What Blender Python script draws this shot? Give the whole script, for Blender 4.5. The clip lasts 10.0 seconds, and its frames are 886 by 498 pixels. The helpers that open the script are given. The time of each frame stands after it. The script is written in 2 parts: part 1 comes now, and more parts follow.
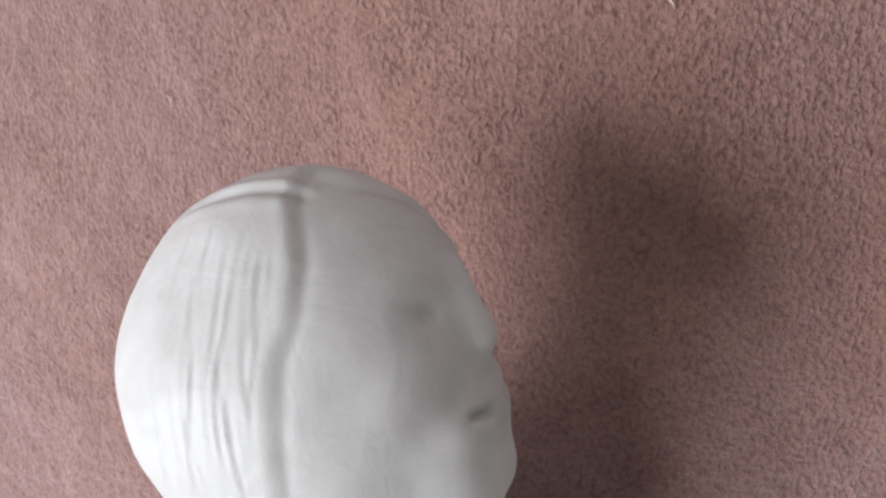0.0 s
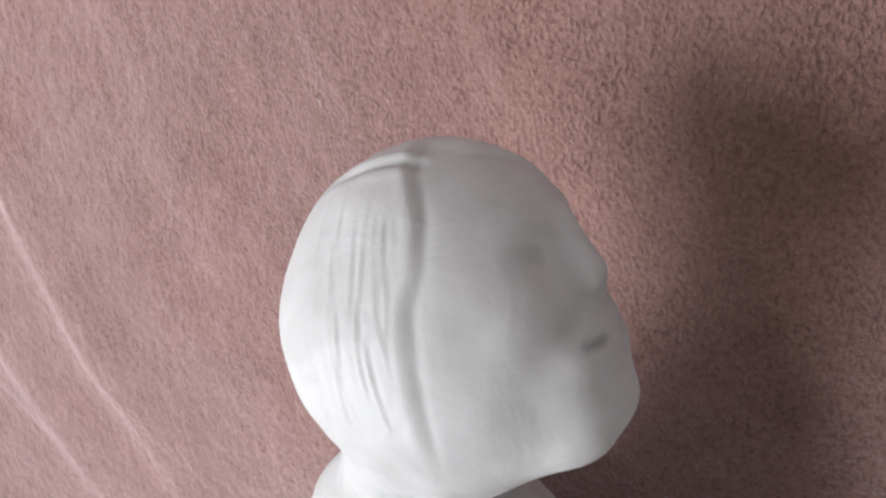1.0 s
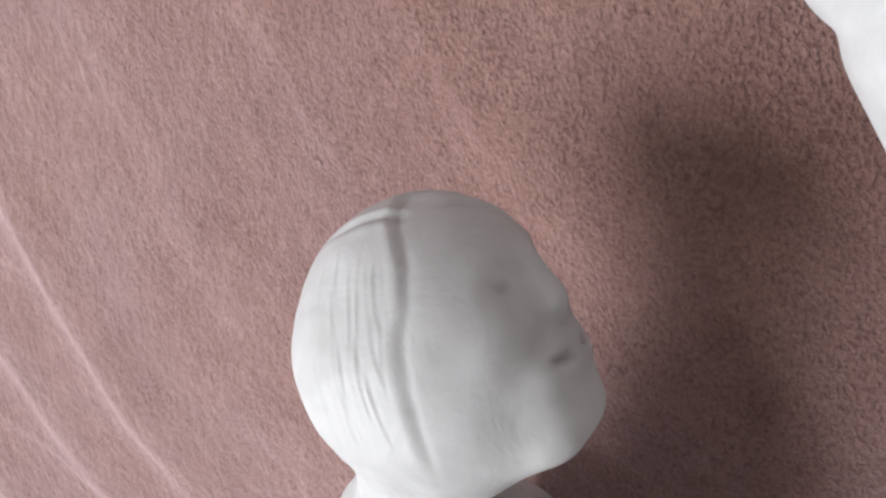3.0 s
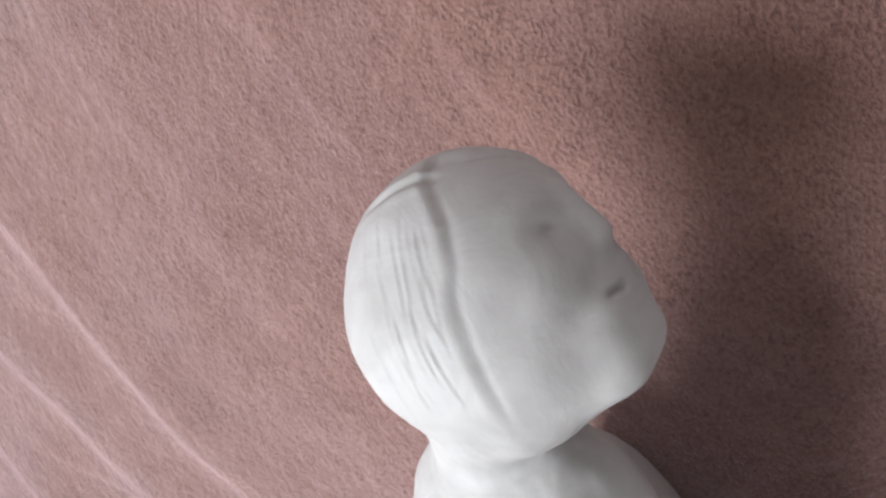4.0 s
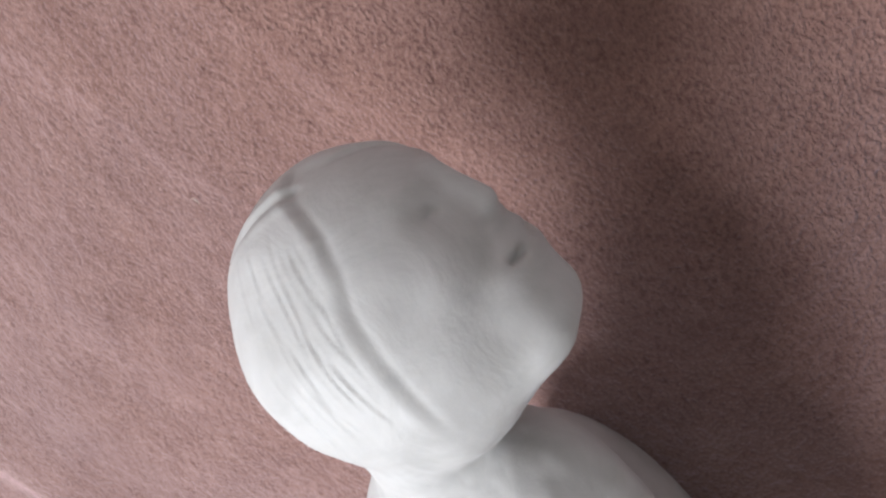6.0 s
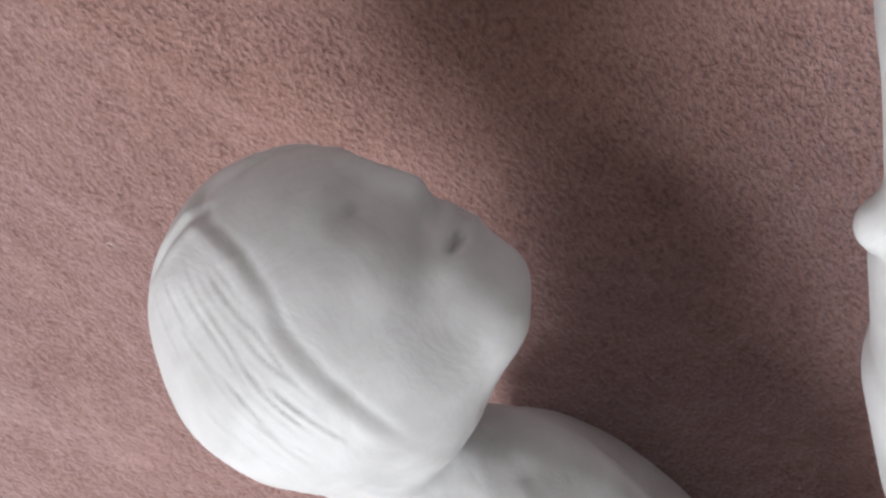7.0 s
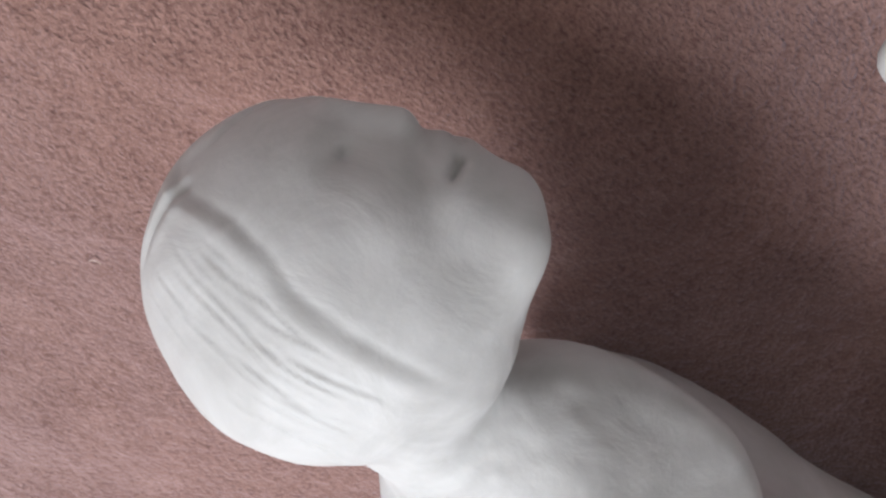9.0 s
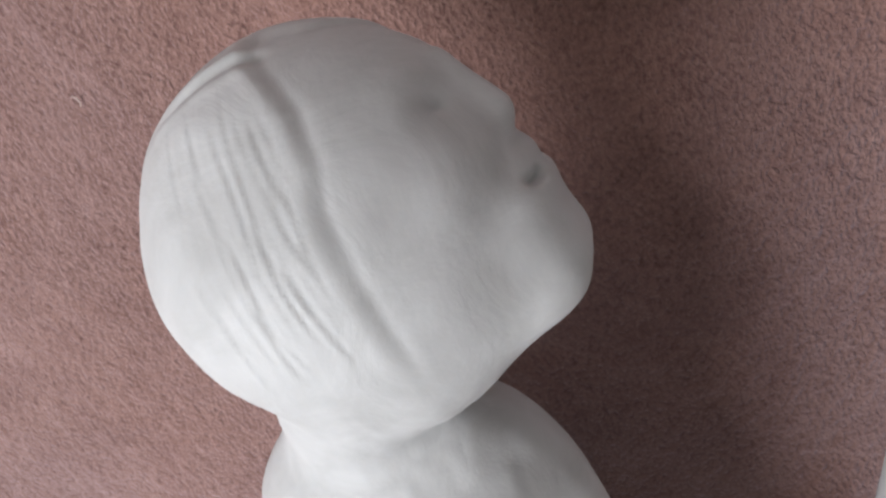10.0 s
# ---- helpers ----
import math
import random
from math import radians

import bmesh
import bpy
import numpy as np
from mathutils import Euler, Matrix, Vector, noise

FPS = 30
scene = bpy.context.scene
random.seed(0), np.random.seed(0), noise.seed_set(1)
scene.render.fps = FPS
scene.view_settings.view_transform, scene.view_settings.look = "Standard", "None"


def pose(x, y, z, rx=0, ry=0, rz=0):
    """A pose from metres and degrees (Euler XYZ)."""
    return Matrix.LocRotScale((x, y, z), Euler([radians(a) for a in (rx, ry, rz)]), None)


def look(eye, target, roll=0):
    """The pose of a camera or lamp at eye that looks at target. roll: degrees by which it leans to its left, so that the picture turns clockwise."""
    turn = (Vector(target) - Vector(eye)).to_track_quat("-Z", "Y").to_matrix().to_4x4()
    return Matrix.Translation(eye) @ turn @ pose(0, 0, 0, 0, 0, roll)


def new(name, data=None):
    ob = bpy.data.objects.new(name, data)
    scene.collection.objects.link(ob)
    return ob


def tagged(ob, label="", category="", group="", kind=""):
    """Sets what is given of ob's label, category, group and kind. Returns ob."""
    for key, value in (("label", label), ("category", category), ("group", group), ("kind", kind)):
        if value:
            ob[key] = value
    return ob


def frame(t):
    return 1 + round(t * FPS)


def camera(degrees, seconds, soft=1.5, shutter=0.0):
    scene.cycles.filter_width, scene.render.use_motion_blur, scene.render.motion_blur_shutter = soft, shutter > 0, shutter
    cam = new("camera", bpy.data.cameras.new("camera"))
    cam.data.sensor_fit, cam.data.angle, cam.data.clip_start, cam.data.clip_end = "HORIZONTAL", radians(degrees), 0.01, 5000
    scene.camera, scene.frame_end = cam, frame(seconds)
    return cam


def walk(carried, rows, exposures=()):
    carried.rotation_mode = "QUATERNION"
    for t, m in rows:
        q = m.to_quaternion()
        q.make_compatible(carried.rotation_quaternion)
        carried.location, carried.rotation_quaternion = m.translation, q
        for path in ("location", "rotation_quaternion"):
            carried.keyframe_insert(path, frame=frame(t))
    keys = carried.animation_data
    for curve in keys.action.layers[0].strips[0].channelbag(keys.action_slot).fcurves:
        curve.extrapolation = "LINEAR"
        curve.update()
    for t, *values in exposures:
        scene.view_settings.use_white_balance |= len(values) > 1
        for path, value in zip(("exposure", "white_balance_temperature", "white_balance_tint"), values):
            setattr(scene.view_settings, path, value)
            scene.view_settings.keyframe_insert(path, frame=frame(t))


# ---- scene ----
EXPOSURES = [(0, 0.06), (0.8, 0.03), (1.6, 0), (7, 0), (9.2, -0.08), (9.6, -0.16), (10, -0.22)]
# camera and walk
cam = camera(54.78, 10.0, soft=2.5)
walk(cam, [
    (0, pose(0.0932, 0.1043, 0.2362, -17.96, 21.87, 0.17)),
    (0.5, pose(0.1077, 0.1015, 0.2462, -21.46, 26.76, -5.59)),
    (1, pose(0.1155, 0.1009, 0.2468, -23.43, 31.53, -10.53)),
    (1.5, pose(0.1244, 0.0985, 0.2532, -22.25, 32.83, -9.36)),
    (2, pose(0.1367, 0.1024, 0.2623, -22.86, 34.97, -11.64)),
    (2.5, pose(0.1397, 0.1024, 0.2671, -22.56, 34.36, -10.03)),
    (2.7, pose(0.1431, 0.1090, 0.2654, -22.88, 32.67, -12.10)),
    (3.8, pose(0.1348, 0.1063, 0.2714, -28.52, 28.13, -24.86)),
    (4, pose(0.1349, 0.1036, 0.2726, -29.88, 27.32, -26.73)),
    (4.5, pose(0.1398, 0.0994, 0.2689, -29.67, 23.11, -27.87)),
    (5, pose(0.1356, 0.0984, 0.2638, -30.72, 20.68, -31.64)),
    (5.5, pose(0.1292, 0.0955, 0.2626, -31.80, 18.40, -34.26)),
    (6, pose(0.1285, 0.0913, 0.2570, -32.65, 14.32, -37.56)),
    (6.2, pose(0.1251, 0.0886, 0.2517, -32.89, 12.27, -38.68)),
    (7.3, pose(0.1171, 0.0788, 0.2488, -31.89, 5.25, -43.22)),
    (7.5, pose(0.1125, 0.0770, 0.2495, -32.19, 4.41, -43.81)),
    (8, pose(0.1029, 0.0759, 0.2485, -33.25, 4.21, -46.31)),
    (8.5, pose(0.1035, 0.0711, 0.2458, -33.57, 1.69, -48.27)),
    (9, pose(0.1055, 0.0734, 0.2436, -33.57, 0.43, -50.76)),
    (9.2, pose(0.1017, 0.0728, 0.2447, -33.49, 1.63, -49.60)),
    (9.5, pose(0.0918, 0.0714, 0.2454, -32.21, 4.93, -39.54)),
    (10, pose(0.0751, 0.0753, 0.2422, -27.58, 8.88, -24.14)),
], exposures=EXPOSURES)
# end of walk


# ---- world and light ----
world = bpy.data.worlds.new("sky")
scene.world = world
world.use_nodes = True
wt = world.node_tree
sky = wt.nodes.new("ShaderNodeTexSky")
sky.sky_type = "NISHITA"
sky.sun_disc = False
sky.sun_elevation = radians(40)
sky.sun_rotation = radians(200)
wt.links.new(sky.outputs[0], wt.nodes["Background"].inputs[0])
wt.nodes["Background"].inputs[1].default_value = 0.1

# daylight in the window's opening
WIN_Y, WIN_Z, WIN_W, WIN_H, WALL_X = -0.12, 1.12, 0.76, 0.58, -0.68
lamp = bpy.data.lights.new("window_daylight", "AREA")
lamp.shape, lamp.size, lamp.size_y, lamp.energy, lamp.color = "RECTANGLE", WIN_W, WIN_H, 36.5, (0.93, 0.955, 1.01)
lamp_ob = new("window_daylight", lamp)
lamp_ob.matrix_world = look((WALL_X - 0.02, WIN_Y, WIN_Z), (-0.32, 0.02, 0.0))


# ---- materials ----
def material(name, rough=0.6):
    m = bpy.data.materials.new(name)
    m.use_nodes = True
    b = m.node_tree.nodes["Principled BSDF"]
    b.inputs["Roughness"].default_value = rough
    return m, m.node_tree, b


def noise_node(nt, scale, detail=3.0, rough=0.55, stretch=None, warp=0.0):
    co = nt.nodes.new("ShaderNodeTexCoord")
    n = nt.nodes.new("ShaderNodeTexNoise")
    n.inputs["Scale"].default_value, n.inputs["Detail"].default_value = scale, detail
    n.inputs["Roughness"].default_value, n.inputs["Distortion"].default_value = rough, warp
    if stretch:
        mp = nt.nodes.new("ShaderNodeMapping")
        mp.inputs["Scale"].default_value = stretch
        nt.links.new(co.outputs["Object"], mp.inputs["Vector"])
        nt.links.new(mp.outputs["Vector"], n.inputs["Vector"])
    else:
        nt.links.new(co.outputs["Object"], n.inputs["Vector"])
    return n


def ramp(nt, source, stops):
    r = nt.nodes.new("ShaderNodeValToRGB")
    while len(r.color_ramp.elements) < len(stops):
        r.color_ramp.elements.new(0.5)
    for e, (p, c) in zip(r.color_ramp.elements, stops):
        e.position, e.color = p, (*c, 1.0)
    nt.links.new(source, r.inputs["Fac"])
    return r


def mix(nt, a, b, fac, how="MIX"):
    m = nt.nodes.new("ShaderNodeMix")
    m.data_type, m.blend_type = "RGBA", how
    if isinstance(fac, (int, float)):
        m.inputs[0].default_value = fac
    else:
        nt.links.new(fac, m.inputs[0])
    nt.links.new(a, m.inputs[6])
    nt.links.new(b, m.inputs[7])
    return m.outputs[2]


def bump(nt, b, source, strength, dist):
    n = nt.nodes.new("ShaderNodeBump")
    n.inputs["Strength"].default_value, n.inputs["Distance"].default_value = strength, dist
    nt.links.new(source, n.inputs["Height"])
    if b.inputs["Normal"].is_linked:
        nt.links.new(b.inputs["Normal"].links[0].from_socket, n.inputs["Normal"])
    nt.links.new(n.outputs["Normal"], b.inputs["Normal"])


# brushed pile of a dusty pink plush blanket
plush, nt, b = material("dusty_pink_plush", 0.9)
grain = noise_node(nt, 980.0, 3.0, 0.6, (1.0, 0.75, 1.0), 0.4)
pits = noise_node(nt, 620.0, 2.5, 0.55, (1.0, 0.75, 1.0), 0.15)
clump = noise_node(nt, 60.0, 3.0, 0.6)
drift = noise_node(nt, 9.0, 3.0, 0.5)
fine = ramp(nt, grain.outputs["Fac"], [(0.25, (0.178, 0.094, 0.074)), (0.5, (0.241, 0.135, 0.108)), (0.75, (0.299, 0.177, 0.147))])
# relief shading put into the colour: pits darkened, tops lightened, in varying strength
pit_shade = ramp(nt, pits.outputs["Fac"], [(0.30, (0.64, 0.58, 0.56)), (0.46, (0.91, 0.90, 0.89)), (0.66, (1.08, 1.07, 1.06))])
pit_amount = noise_node(nt, 22.0, 3.0, 0.6)
pit_amount_f = ramp(nt, pit_amount.outputs["Fac"], [(0.36, (0.55, 0.55, 0.55)), (0.60, (1.0, 1.0, 1.0))])
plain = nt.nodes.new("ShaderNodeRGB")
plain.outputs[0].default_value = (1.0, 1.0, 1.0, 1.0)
pit_shade_col = mix(nt, plain.outputs[0], pit_shade.outputs["Color"], pit_amount_f.outputs["Color"])
broad = ramp(nt, clump.outputs["Fac"], [(0.3, (0.82, 0.79, 0.78)), (0.7, (1.0, 1.0, 1.0))])
wide = ramp(nt, drift.outputs["Fac"], [(0.3, (1.0, 0.95, 0.90)), (0.7, (0.94, 0.96, 1.0))])
c1 = mix(nt, fine.outputs["Color"], broad.outputs["Color"], 1.0, "MULTIPLY")
c1 = mix(nt, c1, pit_shade_col, 1.0, "MULTIPLY")
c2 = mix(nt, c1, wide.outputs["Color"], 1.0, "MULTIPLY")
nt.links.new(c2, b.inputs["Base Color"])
b.inputs["Specular IOR Level"].default_value = 0.12
b.inputs["Sheen Weight"].default_value = 0.25
b.inputs["Sheen Roughness"].default_value = 0.4
b.inputs["Sheen Tint"].default_value = (0.92, 0.84, 1.0, 1.0)
bump(nt, b, grain.outputs["Fac"], 0.4, 0.0006)
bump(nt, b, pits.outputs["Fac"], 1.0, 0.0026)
# the tips of the pile catch light at a slant
nap = nt.nodes.new("ShaderNodeBsdfSheen")
nap.inputs["Roughness"].default_value = 0.54
nap_tint = ramp(nt, clump.outputs["Fac"], [(0.3, (0.92, 0.80, 0.92)), (0.7, (0.98, 0.88, 1.0))])
# the painted pit shading dims the nap as well
nap_col = mix(nt, nap_tint.outputs["Color"], pit_shade_col, 1.0, "MULTIPLY")
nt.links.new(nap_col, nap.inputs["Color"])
both = nt.nodes.new("ShaderNodeAddShader")
nt.links.new(b.outputs["BSDF"], both.inputs[0])
nt.links.new(nap.outputs["BSDF"], both.inputs[1])
nt.links.new(both.outputs["Shader"], nt.nodes["Material Output"].inputs["Surface"])

# smooth white unglazed clay
clay, nt, b = material("white_clay", 0.5)
mott = noise_node(nt, 55.0, 6.0, 0.65, None, 0.6)
smear = noise_node(nt, 240.0, 3.0, 0.6, (1.0, 0.16, 0.6), 0.3)
speck = noise_node(nt, 420.0, 2.0, 0.5)
tone = ramp(nt, mott.outputs["Fac"], [(0.3, (0.392, 0.388, 0.380)), (0.7, (0.478, 0.478, 0.474))])
nt.links.new(tone.outputs["Color"], b.inputs["Base Color"])
rr = nt.nodes.new("ShaderNodeMapRange")
rr.inputs["To Min"].default_value, rr.inputs["To Max"].default_value = 0.42, 0.62
nt.links.new(mott.outputs["Fac"], rr.inputs["Value"])
nt.links.new(rr.outputs["Result"], b.inputs["Roughness"])
b.inputs["Specular IOR Level"].default_value = 0.3
b.inputs["Subsurface Weight"].default_value = 0.35
b.inputs["Subsurface Radius"].default_value = (1.0, 0.9, 0.8)
b.inputs["Subsurface Scale"].default_value = 0.004
bump(nt, b, speck.outputs["Fac"], 0.12, 0.0004)
bump(nt, b, mott.outputs["Fac"], 0.30, 0.0012)
bump(nt, b, smear.outputs["Fac"], 0.16, 0.0006)

paint, nt, b = material("wall_paint", 0.8)
pn = noise_node(nt, 3.0, 4.0)
pc = ramp(nt, pn.outputs["Fac"], [(0.3, (0.62, 0.60, 0.57)), (0.7, (0.68, 0.66, 0.63))])
nt.links.new(pc.outputs["Color"], b.inputs["Base Color"])
boards, nt, b = material("floor_boards", 0.5)
fn = noise_node(nt, 4.0, 5.0, 0.6, (1.0, 12.0, 1.0))
fc = ramp(nt, fn.outputs["Fac"], [(0.3, (0.20, 0.12, 0.07)), (0.7, (0.32, 0.21, 0.13))])
nt.links.new(fc.outputs["Color"], b.inputs["Base Color"])


# ---- shape helpers ----
def mesh_object(name, verts, faces, mat, smooth=True):
    me = bpy.data.meshes.new(name)
    me.from_pydata(verts, [], faces)
    me.materials.append(mat)
    if smooth:
        me.polygons.foreach_set("use_smooth", [True] * len(me.polygons))
    me.update()
    return new(name, me)


def box(name, lo, hi, mat):
    bm = bmesh.new()
    bmesh.ops.create_cube(bm, size=1.0)
    for v in bm.verts:
        v.co = [lo[k] + (hi[k] - lo[k]) * (v.co[k] + 0.5) for k in range(3)]
    me = bpy.data.meshes.new(name)
    bm.to_mesh(me)
    bm.free()
    me.materials.append(mat)
    return new(name, me)


def smoothstep(e0, e1, x):
    t = np.clip((x - e0) / (e1 - e0), 0.0, 1.0)
    return t * t * (3 - 2 * t)


def ellipsoid(p, c, r):
    q = [(p[k] - c[k]) / r[k] for k in range(3)]
    k0 = np.sqrt(q[0] ** 2 + q[1] ** 2 + q[2] ** 2)
    k1 = np.sqrt(sum((q[k] / r[k]) ** 2 for k in range(3))) + 1e-9
    return k0 * (k0 - 1.0) / k1


def capsule(p, a, c, r0, r1):
    ba = [c[k] - a[k] for k in range(3)]
    h = sum((p[k] - a[k]) * ba[k] for k in range(3)) / sum(v * v for v in ba)
    h = np.clip(h, 0.0, 1.0)
    d = np.sqrt(sum((p[k] - a[k] - ba[k] * h) ** 2 for k in range(3)))
    return d - (r0 + (r1 - r0) * h)


def blend(a, c, k):
    h = np.clip(0.5 + 0.5 * (c - a) / k, 0.0, 1.0)
    return c + (a - c) * h - k * h * (1.0 - h)


def soft_noise(shape_xyz, cell, seed):
    """Smooth value noise on open coordinate arrays, in cells of that size."""
    rng = np.random.RandomState(seed)
    table = rng.rand(64, 64, 64).astype(np.float32)
    idx, fr = [], []
    for c in shape_xyz:
        u = c / cell + 1000.0
        i = np.floor(u).astype(int)
        t = u - i
        idx.append(i)
        fr.append((t * t * (3 - 2 * t)).astype(np.float32))
    out = 0.0
    for dx in (0, 1):
        for dy in (0, 1):
            for dz in (0, 1):
                w = 1.0
                for d, t in zip((dx, dy, dz), fr):
                    w = w * (t if d else 1.0 - t)
                out = out + w * table[(idx[0] + dx) % 64, (idx[1] + dy) % 64, (idx[2] + dz) % 64]
    return out - 0.5


def skin(field, xs, ys, zs):
    """The surface where the field is zero, as verts and quads."""
    inside = field < 0
    axes = (xs, ys, zs)
    n = np.array(field.shape)
    acc = np.zeros((*(n - 1), 3), np.float32)
    cnt = np.zeros(n - 1, np.float32)
    crossings = []
    for ax in range(3):
        lo = [slice(None)] * 3
        hi = [slice(None)] * 3
        lo[ax], hi[ax] = slice(0, -1), slice(1, None)
        f0, f1 = field[tuple(lo)], field[tuple(hi)]
        cross = inside[tuple(lo)] != inside[tuple(hi)]
        i, j, k = np.nonzero(cross)
        a, c = f0[i, j, k], f1[i, j, k]
        t = a / (a - c)
        ijk = [i, j, k]
        pos = [axes[m][ijk[m]] for m in range(3)]
        pos[ax] = axes[ax][ijk[ax]] * (1 - t) + axes[ax][ijk[ax] + 1] * t
        pos = np.stack(pos, 1)
        o1, o2 = [m for m in range(3) if m != ax]
        for d1 in (0, 1):
            for d2 in (0, 1):
                cell = [i.copy(), j.copy(), k.copy()]
                cell[o1] -= d1
                cell[o2] -= d2
                ok = np.ones(len(i), bool)
                for m in range(3):
                    ok &= (cell[m] >= 0) & (cell[m] < n[m] - 1)
                key = tuple(v[ok] for v in cell)
                np.add.at(acc, key, pos[ok])
                np.add.at(cnt, key, 1)
        crossings.append((ax, o1, o2, i, j, k, a < 0))
    live = cnt > 0
    index = np.full(cnt.shape, -1)
    index[live] = np.arange(int(live.sum()))
    verts = acc[live] / cnt[live][:, None]
    quads = []
    for ax, o1, o2, i, j, k, first_in in crossings:
        ok = np.ones(len(i), bool)
        ijk = (i, j, k)
        for m in (o1, o2):
            ok &= (ijk[m] > 0) & (ijk[m] < n[m] - 1)
        corner = []
        for d1, d2 in ((1, 1), (0, 1), (0, 0), (1, 0)):
            cell = [v[ok].copy() for v in ijk]
            cell[o1] -= d1
            cell[o2] -= d2
            corner.append(index[tuple(cell)])
        q = np.stack(corner, 1)
        flip = first_in[ok] ^ (ax == 1)
        q[~flip] = q[~flip][:, ::-1]
        quads.append(q)
    return verts, np.concatenate(quads)


# ---- room ----
RX, RY0, RY1, RZ, FLOOR = 1.25, -1.5, 0.75, 1.95, -0.03
T = 0.12
tagged(box("floor", (WALL_X, RY0, FLOOR - 0.1), (RX, RY1, FLOOR), boards), "brown wooden floor under the blanket", "floor", kind="structure")
# unseen ceiling and walls, added to bounce window light onto the figures
tagged(box("ceiling", (WALL_X - T, RY0 - T, RZ), (RX + T, RY1 + T, RZ + 0.1), paint), "off-white ceiling out of view, added to bounce light", "ceiling", kind="structure")
tagged(box("bounce_wall_east", (RX, RY0 - T, FLOOR - 0.1), (RX + T, RY1 + T, RZ), paint), "off-white wall out of view, added to bounce light", "wall", kind="structure")
tagged(box("bounce_wall_north", (WALL_X, RY1, FLOOR - 0.1), (RX, RY1 + T, RZ), paint), "off-white wall out of view, added to bounce light", "wall", kind="structure")
tagged(box("wall_south", (WALL_X, RY0 - T, FLOOR - 0.1), (RX, RY0, RZ), paint), "off-white wall out of view, added to bounce light", "wall", kind="structure")


def wall_with_window():
    y0, y1 = WIN_Y - WIN_W / 2, WIN_Y + WIN_W / 2
    z0, z1 = WIN_Z - WIN_H / 2, WIN_Z + WIN_H / 2
    ya, yb, za, zb = RY0 - T, RY1 + T, FLOOR - 0.1, RZ
    verts = []
    for x in (WALL_X - T, WALL_X):
        verts += [(x, ya, za), (x, yb, za), (x, yb, zb), (x, ya, zb), (x, y0, z0), (x, y1, z0), (x, y1, z1), (x, y0, z1)]
    faces = []
    for k in range(4):
        m = (k + 1) % 4
        faces += [(8 + k, 8 + m, 12 + m, 12 + k), (m, k, 4 + k, 4 + m), (4 + k, 12 + k, 12 + m, 4 + m), (k, m, 8 + m, 8 + k)]
    return mesh_object("wall_west", verts, faces, paint, False)


tagged(wall_with_window(), "off-white wall out of view, added to bounce light with a window opening", "wall", kind="structure")


# ---- blanket ----
def ridge_line(x, y, a, c, width, height):
    """A soft fold between two places of the sheet."""
    bx, by = c[0] - a[0], c[1] - a[1]
    length = math.hypot(bx, by)
    along = ((x - a[0]) * bx + (y - a[1]) * by) / length
    off = ((x - a[0]) * by - (y - a[1]) * bx) / length
    off = off + 0.004 * np.sin(along * 22.0) + 0.0015 * np.sin(along * 71.0)
    ends = smoothstep(-0.08, 0.05, along) * (1 - smoothstep(length - 0.05, length + 0.08, along))
    return height * ends * np.exp(-((off / np.where(off > 0, width, 2.6 * width)) ** 2))


FOLDS = [
    ((-0.372, 0.155), (-0.272, -0.115), 0.0120, 0.0050),
    ((-0.455, 0.060), (-0.332, -0.150), 0.0150, 0.0054),
    ((-0.515, -0.050), (-0.435, -0.230), 0.0150, 0.0056),
    ((-0.420, -0.085), (-0.395, -0.105), 0.0050, 0.0018),
    ((-0.225, 0.165), (-0.160, -0.030), 0.0220, 0.0018),
    ((-0.125, 0.155), (-0.088, 0.055), 0.0100, 0.0018),
    ((-0.045, 0.125), (-0.012, 0.045), 0.0090, 0.0018),
    ((0.065, -0.190), (0.000, -0.250), 0.0160, 0.0120),
]


def spaced(lo, hi, fine, first, last):
    """Even steps between lo and hi, growing ones out to first and last."""
    mid = list(np.arange(lo, hi, fine))
    left, right, step = [], [], fine
    x = lo
    while x > first:
        step *= 1.25
        x -= min(step, 0.05)
        left.append(x)
    step, x = fine, mid[-1]
    while x < last:
        step *= 1.25
        x += min(step, 0.05)
        right.append(x)
    return np.array(left[::-1] + mid + right)


def blanket():
    xs, ys = spaced(-0.54, 0.17, 0.0011, -0.64, 1.0), spaced(-0.31, 0.20, 0.0011, -1.0, 0.64)
    x, y = np.meshgrid(xs, ys, indexing="ij")
    zero = np.zeros_like(x)
    z = 0.0004 * soft_noise((x, 0.6 * y, zero), 0.0022, 1) + 0.0004 * soft_noise((x, y, zero), 0.0060, 2)
    z = z + 0.004 * soft_noise((x, y, zero), 0.05, 3) + 0.008 * soft_noise((x, y, zero), 0.16, 4)
    for a, c, width, height in FOLDS:
        z = z + ridge_line(x, y, a, c, width, height)
    # a shallow dip added between the two figures, turning the cloth from the light
    z = z - 0.015 * smoothstep(0.055, 0.14, x)
    edge = np.maximum(np.where(x > 0, x, -x * 1.55), np.where(y > 0, y * 1.53, -y))
    z = z - (0.028 + z) * smoothstep(0.9, 1.0, edge)
    nx, ny = x.shape
    verts = np.stack([x, y, z], -1).reshape(-1, 3)
    i = np.arange(nx * ny).reshape(nx, ny)
    faces = np.stack([i[:-1, :-1], i[1:, :-1], i[1:, 1:], i[:-1, 1:]], -1).reshape(-1, 4)
    return mesh_object("blanket", verts.tolist(), faces.tolist(), plush)


blanket_ob = tagged(blanket(), "dusty pink brushed plush blanket with soft folds", "blanket")


# ---- plaster figure lying on its side; millimetres ----
def grown(lo, hi, fine, coarse_lo, coarse_hi, step):
    return np.concatenate([np.arange(coarse_lo, lo, step), np.arange(lo, hi, fine), np.arange(hi, coarse_hi, step)])


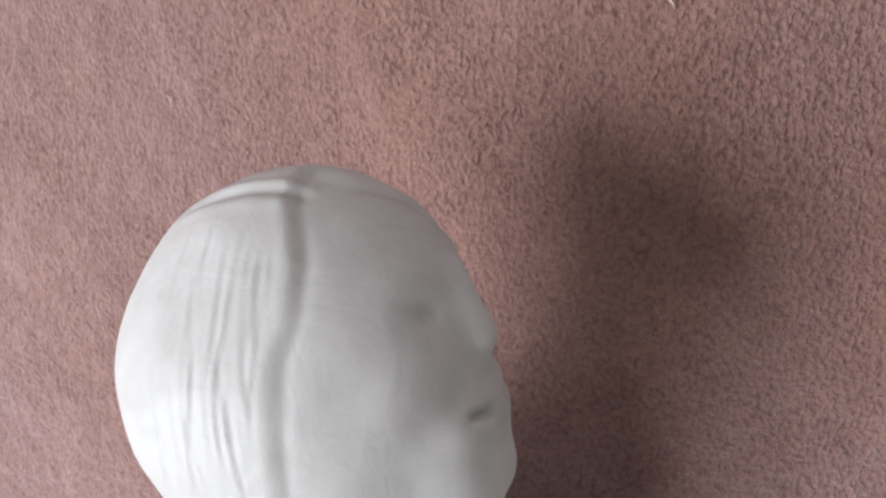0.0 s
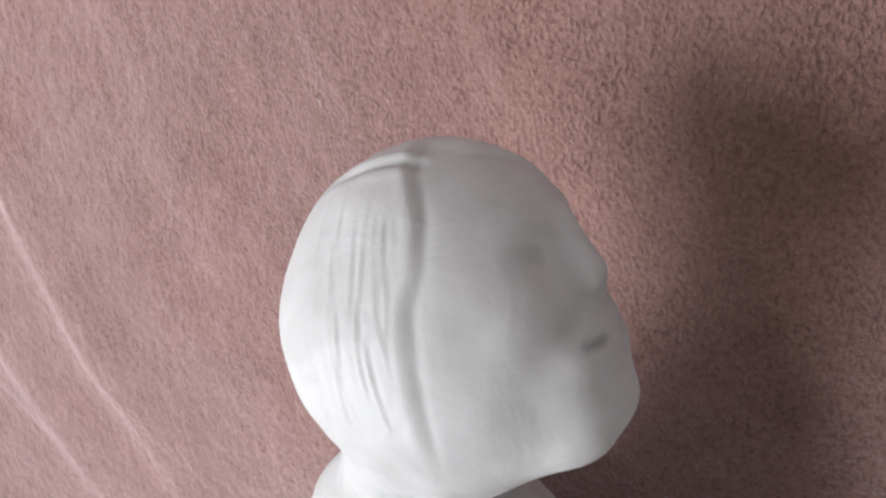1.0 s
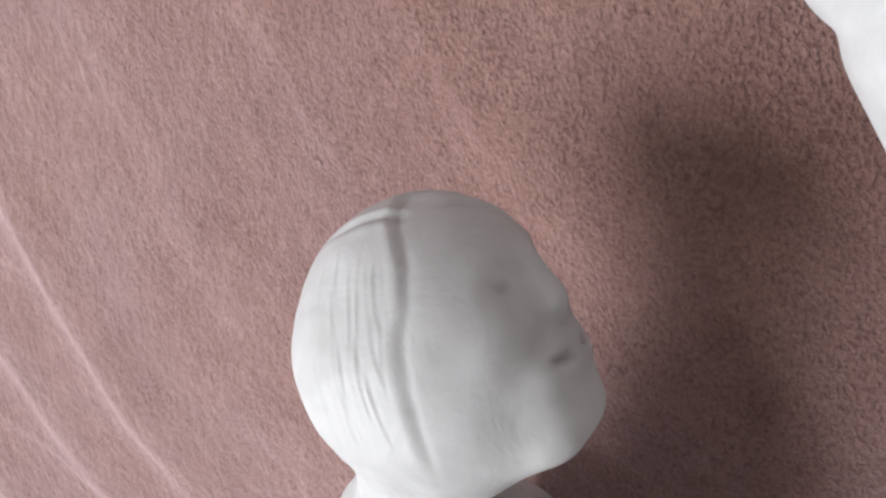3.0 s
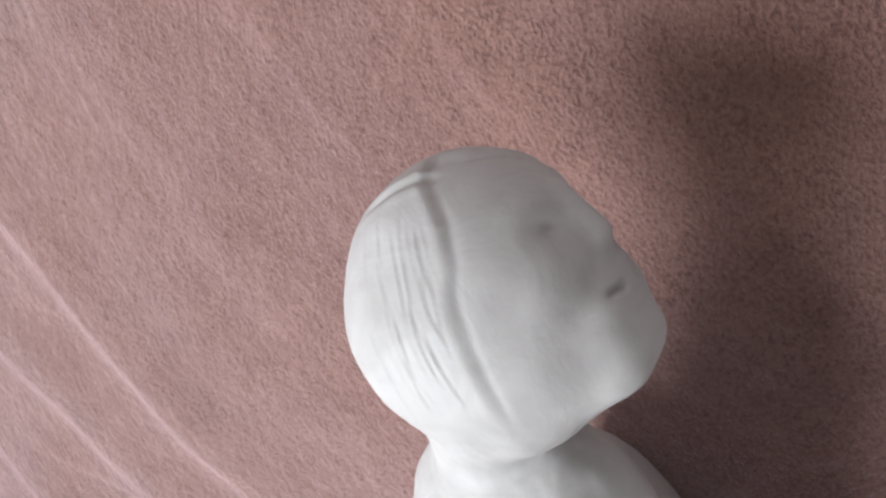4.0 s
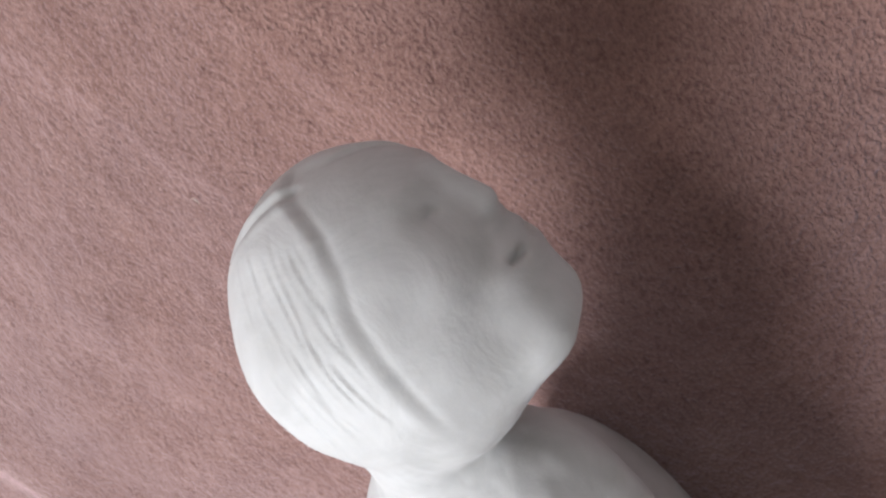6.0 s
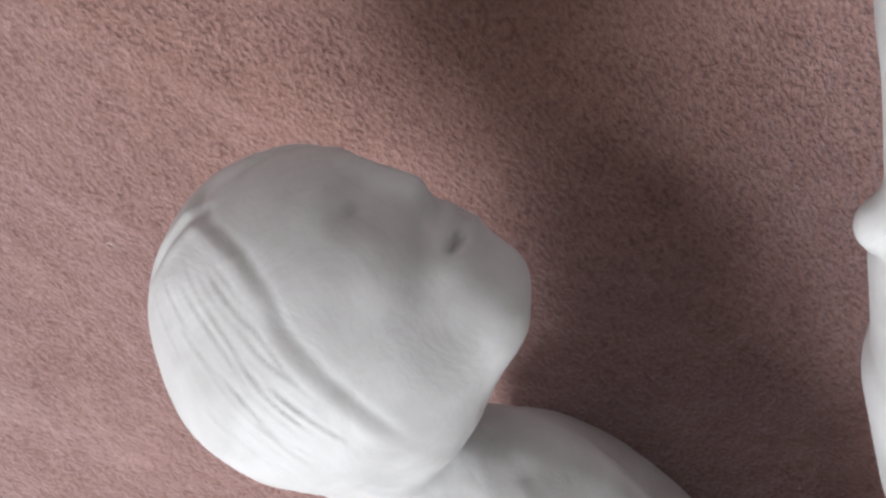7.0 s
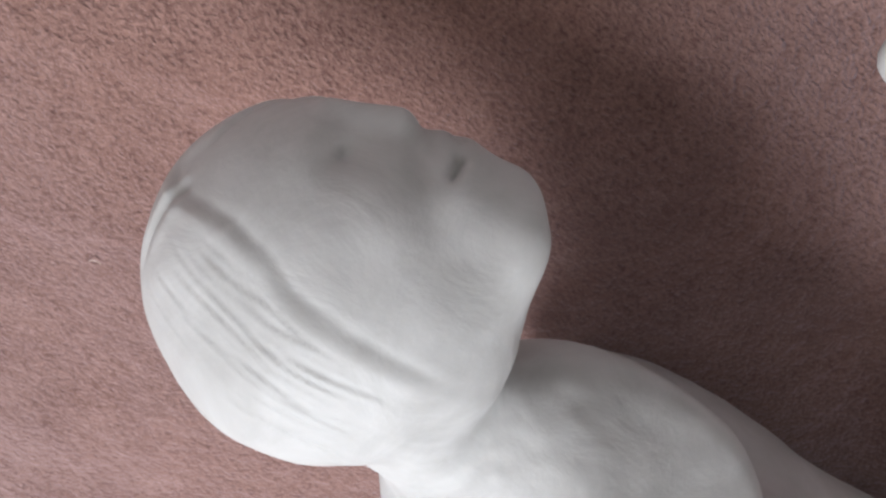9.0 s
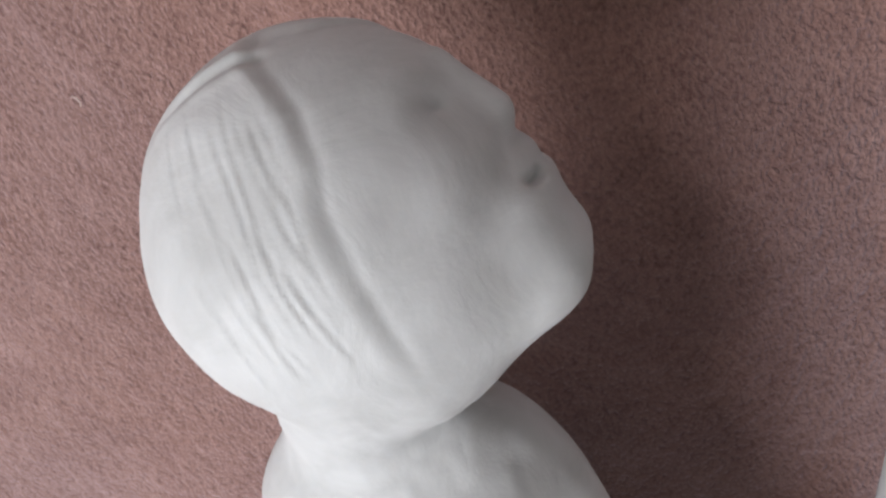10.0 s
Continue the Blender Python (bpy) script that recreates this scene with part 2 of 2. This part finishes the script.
def vertex_normals(verts, quads):
    n = np.cross(verts[quads[:, 2]] - verts[quads[:, 0]], verts[quads[:, 3]] - verts[quads[:, 1]])
    out = np.zeros_like(verts)
    for k in range(4):
        np.add.at(out, quads[:, k], n)
    return out / (np.linalg.norm(out, axis=1, keepdims=True) + 1e-9)


# the head leans: its middle plane drops towards the face and the crown
MID, LEAN_X, LEAN_Y = 91.9, -0.169, -0.365


def figure():
    xs = grown(-44.0, 60.0, 0.65, -96.0, 60.0, 1.6)
    ys = grown(-24.0, 68.0, 0.65, -320.0, 68.0, 2.0)
    zs = grown(66.0, 130.0, 0.65, -4.0, 150.0, 1.8)
    X, Y, Z = [a.astype(np.float32) for a in np.meshgrid(xs, ys, zs, indexing="ij")]
    p = (X, Y, Z)
    level = Z - LEAN_X * (X - 10.0) - LEAN_Y * (Y - 25.0)
    h = (X, Y, level)
    m = (X, Y, np.abs(level - MID))
    # head
    ca, sa = math.cos(-0.587), math.sin(-0.587)
    u, v = X - 3.4, Y - 26.6
    skull = ellipsoid((u * ca + v * sa, v * ca - u * sa, level), (0, 0, MID), (39.3, 35.2, 27.5))
    jaw = ellipsoid(h, (16.7, 15.1, MID), (26.4, 27.6, 22.5))
    chin = capsule(h, (42.5, 4.8, MID - 4.5), (42.5, 4.8, MID + 4.5), 6.6, 6.6)
    d = blend(skull, blend(jaw, chin, 15.0), 7.0)
    nose = capsule(m, (32.4, 45.2, 0), (40.2, 33.2, 0), 2.0, 3.3)
    d = blend(d, nose, 4.0)
    lips = capsule(m, (37.9, 17.0, 0), (37.9, 17.0, 5.0), 6.2, 6.0)
    d = blend(d, lips, 8.0)
    # neck, shoulders and trunk
    neck = capsule(p, (-1.1, 2.6, 99.0), (-15.5, -28.4, 90), 20.6, 19.0)
    nape = ellipsoid(p, (-9.8, -47.5, 94.7), (39.2, 37.3, 24.9))
    shoulder = ellipsoid(p, (-12.5, -71.8, 101.0), (45.5, 38.0, 33.0))
    trunk = ellipsoid(p, (-25.1, -146.7, 97.0), (44.0, 106.4, 41.0))
    under = ellipsoid(p, (-28, -150, 42), (36, 92, 46))
    hips = ellipsoid(p, (-30, -240, 56), (46, 70, 59))
    body = blend(blend(blend(neck, nape, 3.0), shoulder, 12.0), trunk, 12.0)
    # the breast falls away steeply in front
    body = -blend(-body, -(0.75 * (X - 9.0) + 0.66 * (Z - 121.0)), 4.0)
    body = blend(blend(body, under, 18.0), hips, 24.0)
    d = blend(d, body, 4.5 + 8.0 * smoothstep(0.0, 20.0, X))
    verts, quads = skin(d, xs, ys, zs)
    del d, u, v, h, level, body, hips, under, trunk, shoulder, nape, neck, lips, nose, chin, jaw, skull, m, p

    # modelling: positive lifts the surface
    x, y, z = verts.T
    side = np.abs(z - LEAN_X * (x - 10.0) - LEAN_Y * (y - 25.0) - MID)
    near = smoothstep(78.0, 84.0, z)
    on_head = smoothstep(-16.0, -7.0, y + 0.36 * (12.0 - x)) * smoothstep(-34.0, -24.0, y)
    front = smoothstep(20, 33, x)
    h = np.zeros(len(verts))
    socket = np.exp(-(((y - 40.5) / 5.5) ** 2 + ((side - 10.0) / 6.0) ** 2)) * front
    corner = np.exp(-(((y - 41.0) / 1.5) ** 2 + ((side - 11.0) / 1.7) ** 2)) * front
    brow = np.exp(-(((y - 48.0) / 3.5) ** 2 + ((side - 11) / 7.0) ** 2)) * front
    fold = np.exp(-(((y - 27.0 + 0.7 * (side - 9.0)) / 3.0) ** 2 + ((side - 9.0) / 5.0) ** 2)) * front
    cheek = np.exp(-(((y - 29.0) / 7) ** 2 + ((side - 18) / 6) ** 2)) * front
    h += -1.4 * socket - 1.3 * corner + 0.5 * brow + 0.5 * cheek - 0.6 * fold
    h += -0.7 * np.exp(-(((y - 27.0) / 2.6) ** 2) - (side / 7.0) ** 2) * front
    lip = np.exp(-(((y - 21.5 - 3.2 * np.sign(y - 21.5)) / 2.2) ** 2) - (side / 8.0) ** 2) * front
    mouth = np.exp(-(((y - 21.4 - 0.12 * (side - 6.5)) / 1.05) ** 2) - ((side - 6.6) / 3.2) ** 4) * front
    h += 0.5 * lip - 2.4 * mouth
    # hair: a cap behind the hairline, its rim rolled, ending low behind the cheek
    rim = np.interp(y, [-10.0, 6.0, 16.0, 26.0, 35.0, 42.0, 50.5, 56.0, 60.0, 64.0], [19.0, 17.6, 15.8, 14.0, 12.7, 13.4, 11.4, 7.6, 3.5, 1.5])
    line = x - rim
    low = smoothstep(0.0, 9.0, y)
    cap = 1.0 - smoothstep(-3.6, 0.4, line)
    h += near * on_head * cap * (0.12 + 0.22 * low + 0.6 * smoothstep(40, 58, y))
    h += near * low * (0.22 * np.exp(-(((line + 4.0) / 2.0) ** 2)) - 0.20 * np.exp(-((line / 1.35) ** 2)))
    # the far half of the hair, its rim running over the crown, and the parting between
    far_line = x - 7.0 - 0.95 * np.clip(88.0 - z, 0.0, 22.0)
    over = smoothstep(46.0, 54.0, y) * (1.0 - near)
    h += over * (0.9 * (1.0 - smoothstep(-2.5, 0.5, far_line)) - 0.4 * np.exp(-((far_line / 1.5) ** 2)))
    crest = z - 90.0 - 0.12 * (4.0 - x)
    along = smoothstep(-26.0, -12.0, x) * (1.0 - smoothstep(3.0, 7.0, x)) * smoothstep(46.0, 54.0, y)
    h += along * (0.45 * np.exp(-(((crest + 2.6) / 1.5) ** 2)) - 0.8 * np.exp(-((crest / 1.3) ** 2)) + 0.3 * np.exp(-(((crest - 3.2) / 1.6) ** 2)))
    # strokes of a tool through the hair, from the parting down towards the rim
    rng = np.random.RandomState(5)
    away = (1.0 - smoothstep(-6.0, -4.2, line)) * smoothstep(6, 14, y) * near * (1.0 - smoothstep(55, 59, y))
    for k in range(40):
        x0, y0 = -15 + 24 * ((k + rng.uniform(0, 1)) / 40) ** 0.8, rng.uniform(15, 53)
        n, lean = rng.uniform(8, 24), rng.uniform(-0.34, -0.16)
        depth, width = rng.choice([0.05, 0.09, 0.14, 0.22], p=[0.35, 0.3, 0.2, 0.15]), rng.uniform(0.35, 0.60)
        mid = x0 + lean * (y - y0) + 0.35 * np.sin(y / rng.uniform(4.0, 8.0) + k)
        span = smoothstep(y0 - n / 2 - 3, y0 - n / 2 + 3, y) * (1 - smoothstep(y0 + n / 2 - 3, y0 + n / 2 + 3, y))
        h += (-depth * np.exp(-(((x - mid) / width) ** 2)) + 0.7 * depth * np.exp(-(((x - mid + 1.3) / width) ** 2))) * span * away
    # hand-worked unevenness
    v3 = (x, y, z)
    h += 0.9 * soft_noise(v3, 15.0, 8) + 0.3 * soft_noise(v3, 6.0, 9)
    rough = smoothstep(6, -4, y + 0.3 * x) * smoothstep(-58, -38, y)
    h += rough * (0.6 * soft_noise(v3, 7.0, 12) + 0.3 * soft_noise(v3, 3.0, 13))
    verts = verts + vertex_normals(verts, quads) * h[:, None]
    return mesh_object("plaster_figure", (verts * 0.001).tolist(), quads.tolist(), clay)


tagged(figure(), "smooth white clay figure lying on its side on the blanket", "figurine")


def second_figure():
    xs = np.arange(76.0, 270.0, 1.6)
    ys = np.arange(-200.0, 220.0, 1.6)
    zs = np.arange(-24.0, 160.0, 1.6)
    X, Y, Z = [a.astype(np.float32) for a in np.meshgrid(xs, ys, zs, indexing="ij")]
    p = (X, Y, Z)
    trunk = ellipsoid(p, (191, 10, 58), (54, 160, 77))
    lobes = [
        capsule(p, (133.5, 128, 97), (133.0, 106, 97), 24.5, 24.5),
        capsule(p, (140.5, 87.5, 97), (152.0, 52.5, 97), 25.0, 25.0),
        capsule(p, (152.5, -7, 97), (140.5, -33, 97), 25.0, 25.0),
        capsule(p, (132.5, -52, 95), (122.5, -70, 95), 30.0, 29.0),
        capsule(p, (117.5, -79, 93), (108.0, -107, 92), 30.0, 31.0),
    ]
    d = trunk
    for lobe in lobes:
        d = np.minimum(d, blend(trunk, lobe, 14.0))
    d = blend(d, capsule(p, (114.5, -26.5, 97), (138, -27, 97), 5.8, 8.0), 2.5)
    d = d + 1.2 * soft_noise(p, 24.0, 11)
    verts, quads = skin(d, xs, ys, zs)
    return mesh_object("plaster_figure", (verts * 0.001).tolist(), quads.tolist(), clay)


tagged(second_figure(), "larger white clay figure lying beside the smaller one", "figurine")


# ---- lint on the blanket ----
fluff, nt, b = material("pale_fluff", 0.8)
fl = noise_node(nt, 900.0, 2.0)
flc = ramp(nt, fl.outputs["Fac"], [(0.3, (0.46, 0.36, 0.32)), (0.7, (0.60, 0.50, 0.46))])
nt.links.new(flc.outputs["Color"], b.inputs["Base Color"])


def lint(x, y, length, turn, bend):
    """A short curled thread, a thin tube along a bow."""
    n, sides, rad = 10, 6, 0.00036
    co = np.empty(len(blanket_ob.data.vertices) * 3)
    blanket_ob.data.vertices.foreach_get("co", co)
    co = co.reshape(-1, 3)
    ground = co[np.hypot(co[:, 0] - x, co[:, 1] - y) < 0.003, 2].max()
    verts, faces = [], []
    for k in range(n):
        t = k / (n - 1) - 0.5
        a = turn + bend * t
        px = x + length * t * math.cos(a)
        py = y + length * t * math.sin(a)
        pz = ground + 0.0002 + 0.0012 * (0.25 - t * t) * 4
        taper = rad * (1.0 - 1.5 * abs(t))
        for m in range(sides):
            b2 = 2 * math.pi * m / sides
            verts.append((px - math.sin(a) * math.cos(b2) * taper, py + math.cos(a) * math.cos(b2) * taper, pz + math.sin(b2) * taper))
    for k in range(n - 1):
        for m in range(sides):
            m2 = (m + 1) % sides
            faces.append((k * sides + m, k * sides + m2, (k + 1) * sides + m2, (k + 1) * sides + m))
    faces += [tuple(range(sides))[::-1], tuple(range((n - 1) * sides, n * sides))]
    ob = mesh_object("lint_thread", verts, faces, fluff)
    return tagged(ob, "tiny pale thread of lint stuck to the blanket", "lint", "lint on the blanket")


lint(-0.1001, 0.0626, 0.0058, 1.9, 1.6)
lint(0.062, 0.097, 0.0050, 2.4, 1.0)
